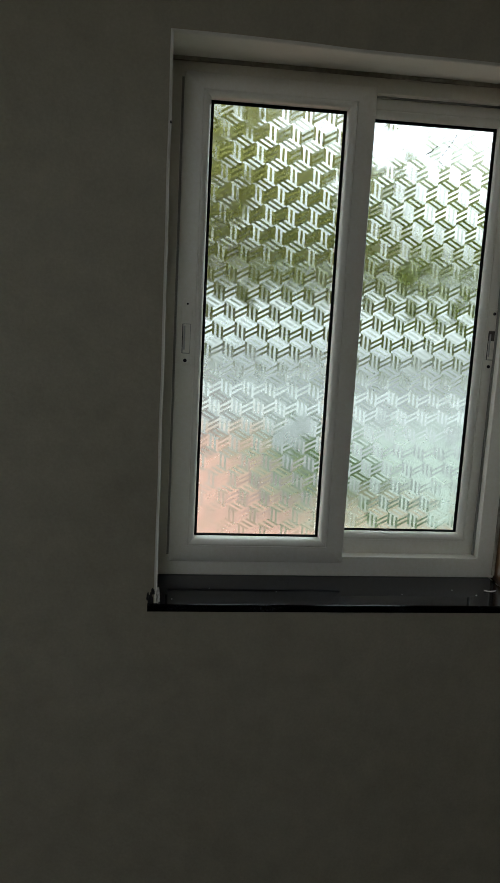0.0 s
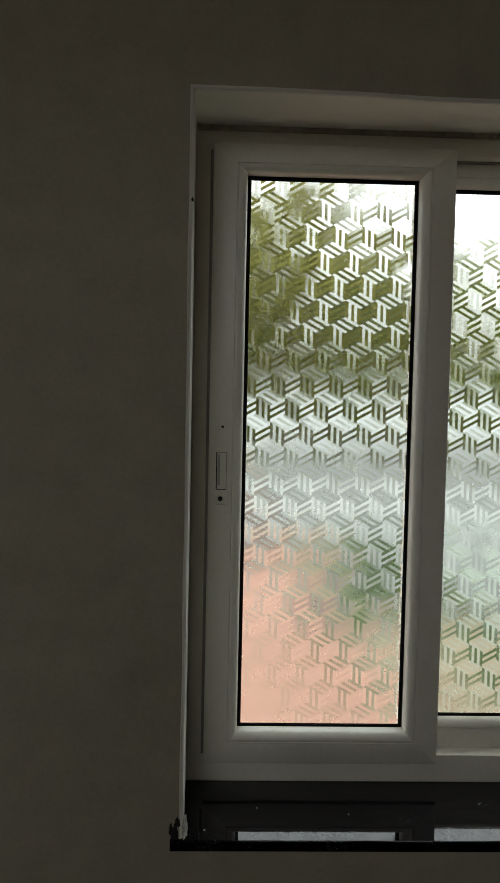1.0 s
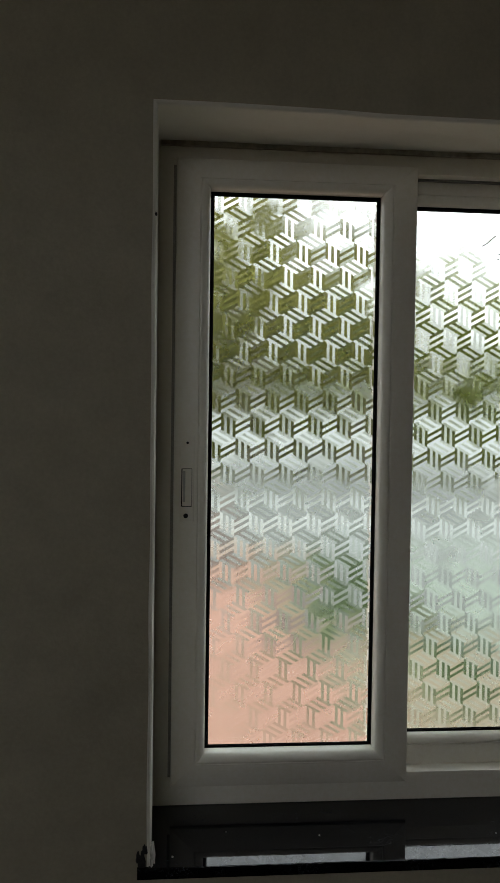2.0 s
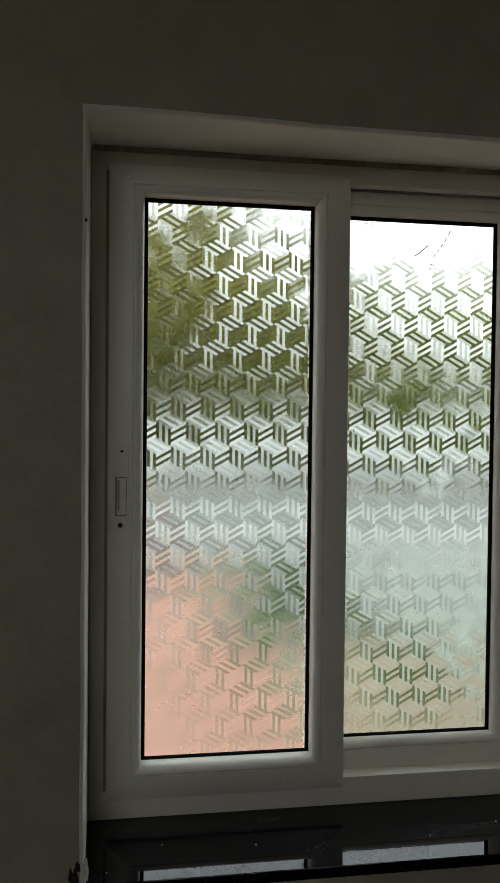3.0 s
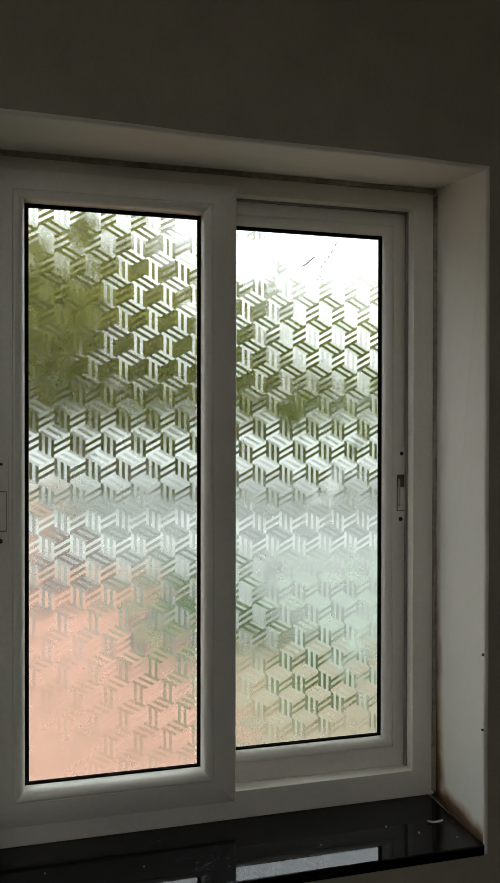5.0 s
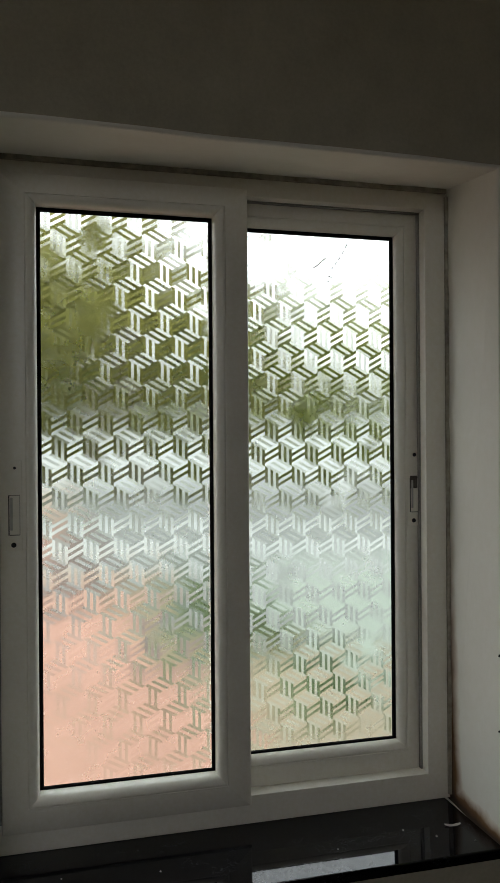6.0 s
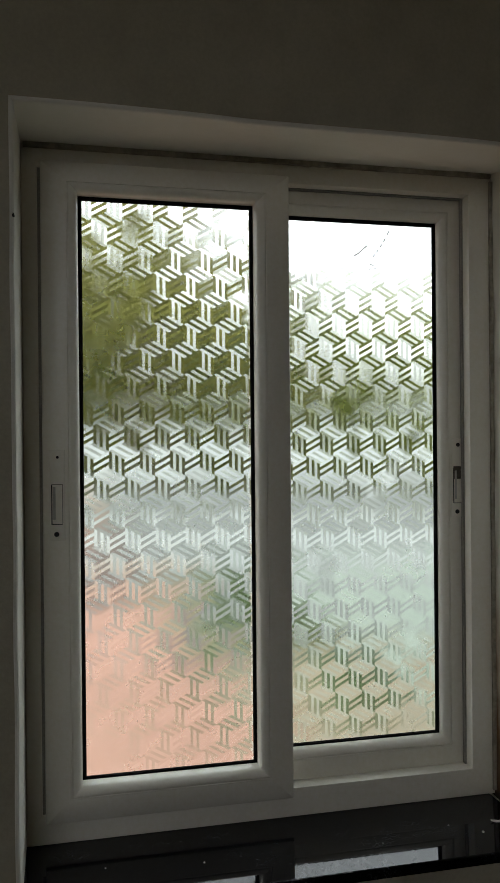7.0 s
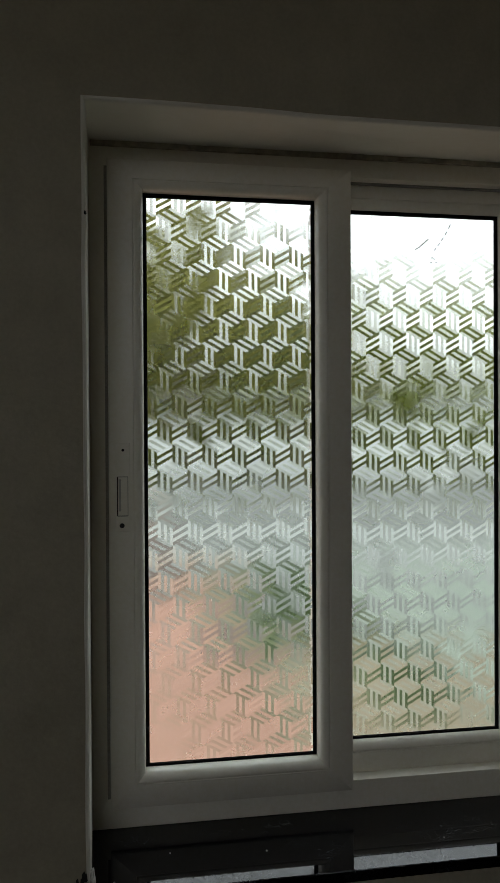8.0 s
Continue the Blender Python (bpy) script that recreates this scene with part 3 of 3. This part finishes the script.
tagged(part("ground", sheet(-400, 400, -300, 800, GROUND_Z), SOIL), "bare brown soil outside the window", "ground", kind="structure")
red = sheet(-14, 1.15, 1.6, 10.2, GROUND_Z + 0.03, 40, 0.025)
for v in red.verts:
    # its edge runs slantwise away from the house
    v.co.x -= 0.118 * v.co.y * (v.co.x + 14) / 15
tagged(part("red_earth", red, RED_SOIL), "bare red earth beside the yard", "ground", kind="structure")
tagged(part("damp_earth", sheet(-0.2, 0.55, 5.0, 8.6, GROUND_Z + 0.07, 30, 0.025), DAMP), "patch of dark damp earth on the red earth", "ground", kind="structure")
tagged(part("yard", box(-14, 60, 13.4, 34, GROUND_Z - 0.1, GROUND_Z + 0.07, 0.02), CONCRETE), "pale concrete yard", "pavement", kind="structure")
tagged(part("pavement", box(0.35, 60, 5.95, 13.4, GROUND_Z - 0.1, GROUND_Z + 0.05, 0.02), PAVING), "greyer concrete strip along the yard", "pavement", kind="structure")
tagged(part("lawn", sheet(1.05, 1.75, 3.6, 5.9, GROUND_Z + 0.03, 24, 0.02), LAWN), "patch of green lawn before the yard", "lawn", kind="structure")
tagged(part("path", box(1.8, 40, 3.45, 5.95, GROUND_Z - 0.1, GROUND_Z + 0.06, 0.02), FLAGS), "pale concrete path beside the lawn", "pavement", kind="structure")
tagged(part("apron", box(0.8, 40, 0.6, 3.4, GROUND_Z - 0.1, GROUND_Z + 0.04, 0.02), SAND), "pale sandy apron along the house", "pavement", kind="structure")


def grass():
    rng = random.Random(4)
    verts, faces = [], []
    for _ in range(3500):
        x, y, h, a = rng.uniform(1.1, 1.70), rng.uniform(3.7, 5.8), rng.uniform(0.08, 0.2), rng.uniform(0, 6.3)
        dx, dy, lean = 0.008 * math.cos(a), 0.008 * math.sin(a), rng.uniform(-0.05, 0.05)
        i = len(verts)
        verts += [(x - dx, y - dy, GROUND_Z + 0.01), (x + dx, y + dy, GROUND_Z + 0.01), (x + lean, y + lean, GROUND_Z + h)]
        faces.append((i, i + 1, i + 2))
    me = bpy.data.meshes.new("grass")
    me.from_pydata(verts, [], faces)
    me.materials.append(GRASS)
    return tagged(new("grass", me), "short green grass on the lawn", "grass", kind="stuff")


grass()


def tube(bm, a, b, r0, r1, n=8):
    a, b = Vector(a), Vector(b)
    q = (b - a).to_track_quat("Z", "Y")
    rings = [[bm.verts.new(p + q @ Vector((r * math.cos(2 * math.pi * k / n), r * math.sin(2 * math.pi * k / n), 0))) for k in range(n)] for p, r in ((a, r0), (b, r1))]
    for k in range(n):
        bm.faces.new((rings[0][k], rings[0][(k + 1) % n], rings[1][(k + 1) % n], rings[1][k]))
    bm.faces.new(rings[1])


def tree(x, y, height, spread, seed, leaf, label, leaves=6500):
    """A tapered trunk with limbs, and leaves in uneven clumps round the limbs' ends."""
    rng = random.Random(seed)
    thing = tagged(new("tree"), label, "tree", group="trees beyond the yard")
    thing.location = (x, y, GROUND_Z)
    bm = bmesh.new()
    fork = height * 0.3
    tube(bm, (0, 0, -0.1), (rng.uniform(-.2, .2), 0, fork), height * 0.035, height * 0.022)
    ends = []
    for k in range(9):
        a = 2 * math.pi * k / 9 + rng.uniform(-.3, .3)
        r, z = spread * rng.uniform(0.35, 0.95), height * rng.uniform(0.35, 0.93)
        mid = (0.45 * r * math.cos(a), 0.45 * r * math.sin(a), fork + 0.5 * (z - fork))
        end = (r * math.cos(a), r * math.sin(a), z)
        tube(bm, (0, 0, fork * rng.uniform(0.8, 1)), mid, height * 0.014, height * 0.008, 6)
        tube(bm, mid, end, height * 0.008, height * 0.003, 5)
        ends += [mid, end]
    ends.append((0, 0, height * 0.9))
    part("trunk", bm, BARK, thing, "grey-brown trunk with forking limbs")
    verts, faces = [], []
    clumps = [(Vector(e), spread * rng.uniform(0.22, 0.42)) for e in ends for _ in (0, 1)]
    for _ in range(leaves):
        c, r = rng.choice(clumps)
        d = Vector((rng.gauss(0, 1), rng.gauss(0, 1), rng.gauss(0, 0.8))).normalized() * r * rng.uniform(0.3, 1.05)
        p = c + d
        if p.z < height * 0.06:
            continue
        size = rng.uniform(0.25, 0.5)
        q = Euler((rng.uniform(-1, 1), rng.uniform(-1, 1), rng.uniform(0, 6.3))).to_quaternion()
        i = len(verts)
        verts += [p + q @ Vector(o) * size for o in ((-1, 0, 0), (0, -0.45, 0.1), (1, 0, -0.1), (0, 0.45, 0.1))]
        faces.append((i, i + 1, i + 2, i + 3))
    me = bpy.data.meshes.new("crown")
    me.from_pydata(verts, [], faces)
    me.materials.append(leaf)
    crown = new("crown", me)
    crown.parent = thing


TREES = ((-15, 38, 11.0, 4.2, 0), (-9, 36, 12.4, 4.2, 0), (-5, 34, 12.9, 4.2, 0), (-1.2, 33, 13.2, 4.0, 0), (2.9, 33, 12.8, 3.0, 0), (7.2, 35, 6.9, 2.6, 1),
         (10.6, 36, 6.6, 3.0, 1), (14.0, 37, 7.2, 3.2, 1), (18.0, 38, 7.0, 3.4, 1), (22.5, 39, 6.6, 3.6, 1), (27, 40, 6.4, 4.0, 1))
for k, (x, y, h, sp, grey_leaf) in enumerate(TREES):
    tree(x, y, h, sp, 11 + k, LEAF_GREY if grey_leaf else LEAF_OLIVE,
         "broad tree with pale grey-green leaves beyond the yard" if grey_leaf else "broad olive-green leafy tree beyond the yard", 2600 if grey_leaf else 8000)


def hedge():
    rng = random.Random(8)
    verts, faces = [], []
    for _ in range(16000):
        x = rng.uniform(-30, 45)
        p = Vector((x, 35 + rng.gauss(0, 0.7), GROUND_Z + (4.0 + 1.6 * min(1, max(0, (x - 4) / 4))) * rng.random() ** 0.8 * (0.8 + 0.3 * noise.noise(Vector((len(verts) * 0.01, 0, 0))))))
        q = Euler((rng.uniform(-1.5, 1.5), rng.uniform(-1, 1), rng.uniform(0, 6.3))).to_quaternion()
        i, size = len(verts), rng.uniform(0.15, 0.32)
        verts += [p + q @ Vector(o) * size for o in ((-1, 0, 0), (0, -0.5, 0.1), (1, 0, -0.1), (0, 0.5, 0.1))]
        faces.append((i, i + 1, i + 2, i + 3))
    me = bpy.data.meshes.new("hedge")
    me.from_pydata(verts, [], faces)
    me.materials.append(LEAF_HEDGE)
    tagged(new("hedge", me), "dense olive-green hedge under the trees", "hedge", kind="stuff")


hedge()


def woods():
    """A solid belt of leaves behind the trees, lower to the east."""
    rng = random.Random(21)
    verts, faces = [], []
    while len(faces) < 32000:
        x = rng.uniform(-45, 42)
        tall = min(1.0, max(0.0, (7.5 - x) / 2.5))
        top = (8.2 - 0.06 * max(0.0, x - 6) + 6.9 * tall + 1.0 * noise.noise(Vector((x * 0.16, 0, 0))) + 0.9 * noise.noise(Vector((x * 0.6, 3, 0))))
        p = Vector((x, 46 + rng.gauss(0, 1.3), GROUND_Z + top * rng.random()))
        q = Euler((rng.uniform(-1.5, 1.5), rng.uniform(-1, 1), rng.uniform(0, 6.3))).to_quaternion()
        i, size = len(verts), rng.uniform(0.3, 0.6)
        verts += [p + q @ Vector(o) * size for o in ((-1, 0, 0), (0, -0.6, 0.1), (1, 0, -0.1), (0, 0.6, 0.1))]
        faces.append((i, i + 1, i + 2, i + 3))
    me = bpy.data.meshes.new("woods")
    me.from_pydata(verts, [], faces)
    me.materials.append(LEAF_OLIVE)
    tagged(new("woods", me), "dense belt of olive-green woodland far behind", "woods", kind="stuff")


woods()
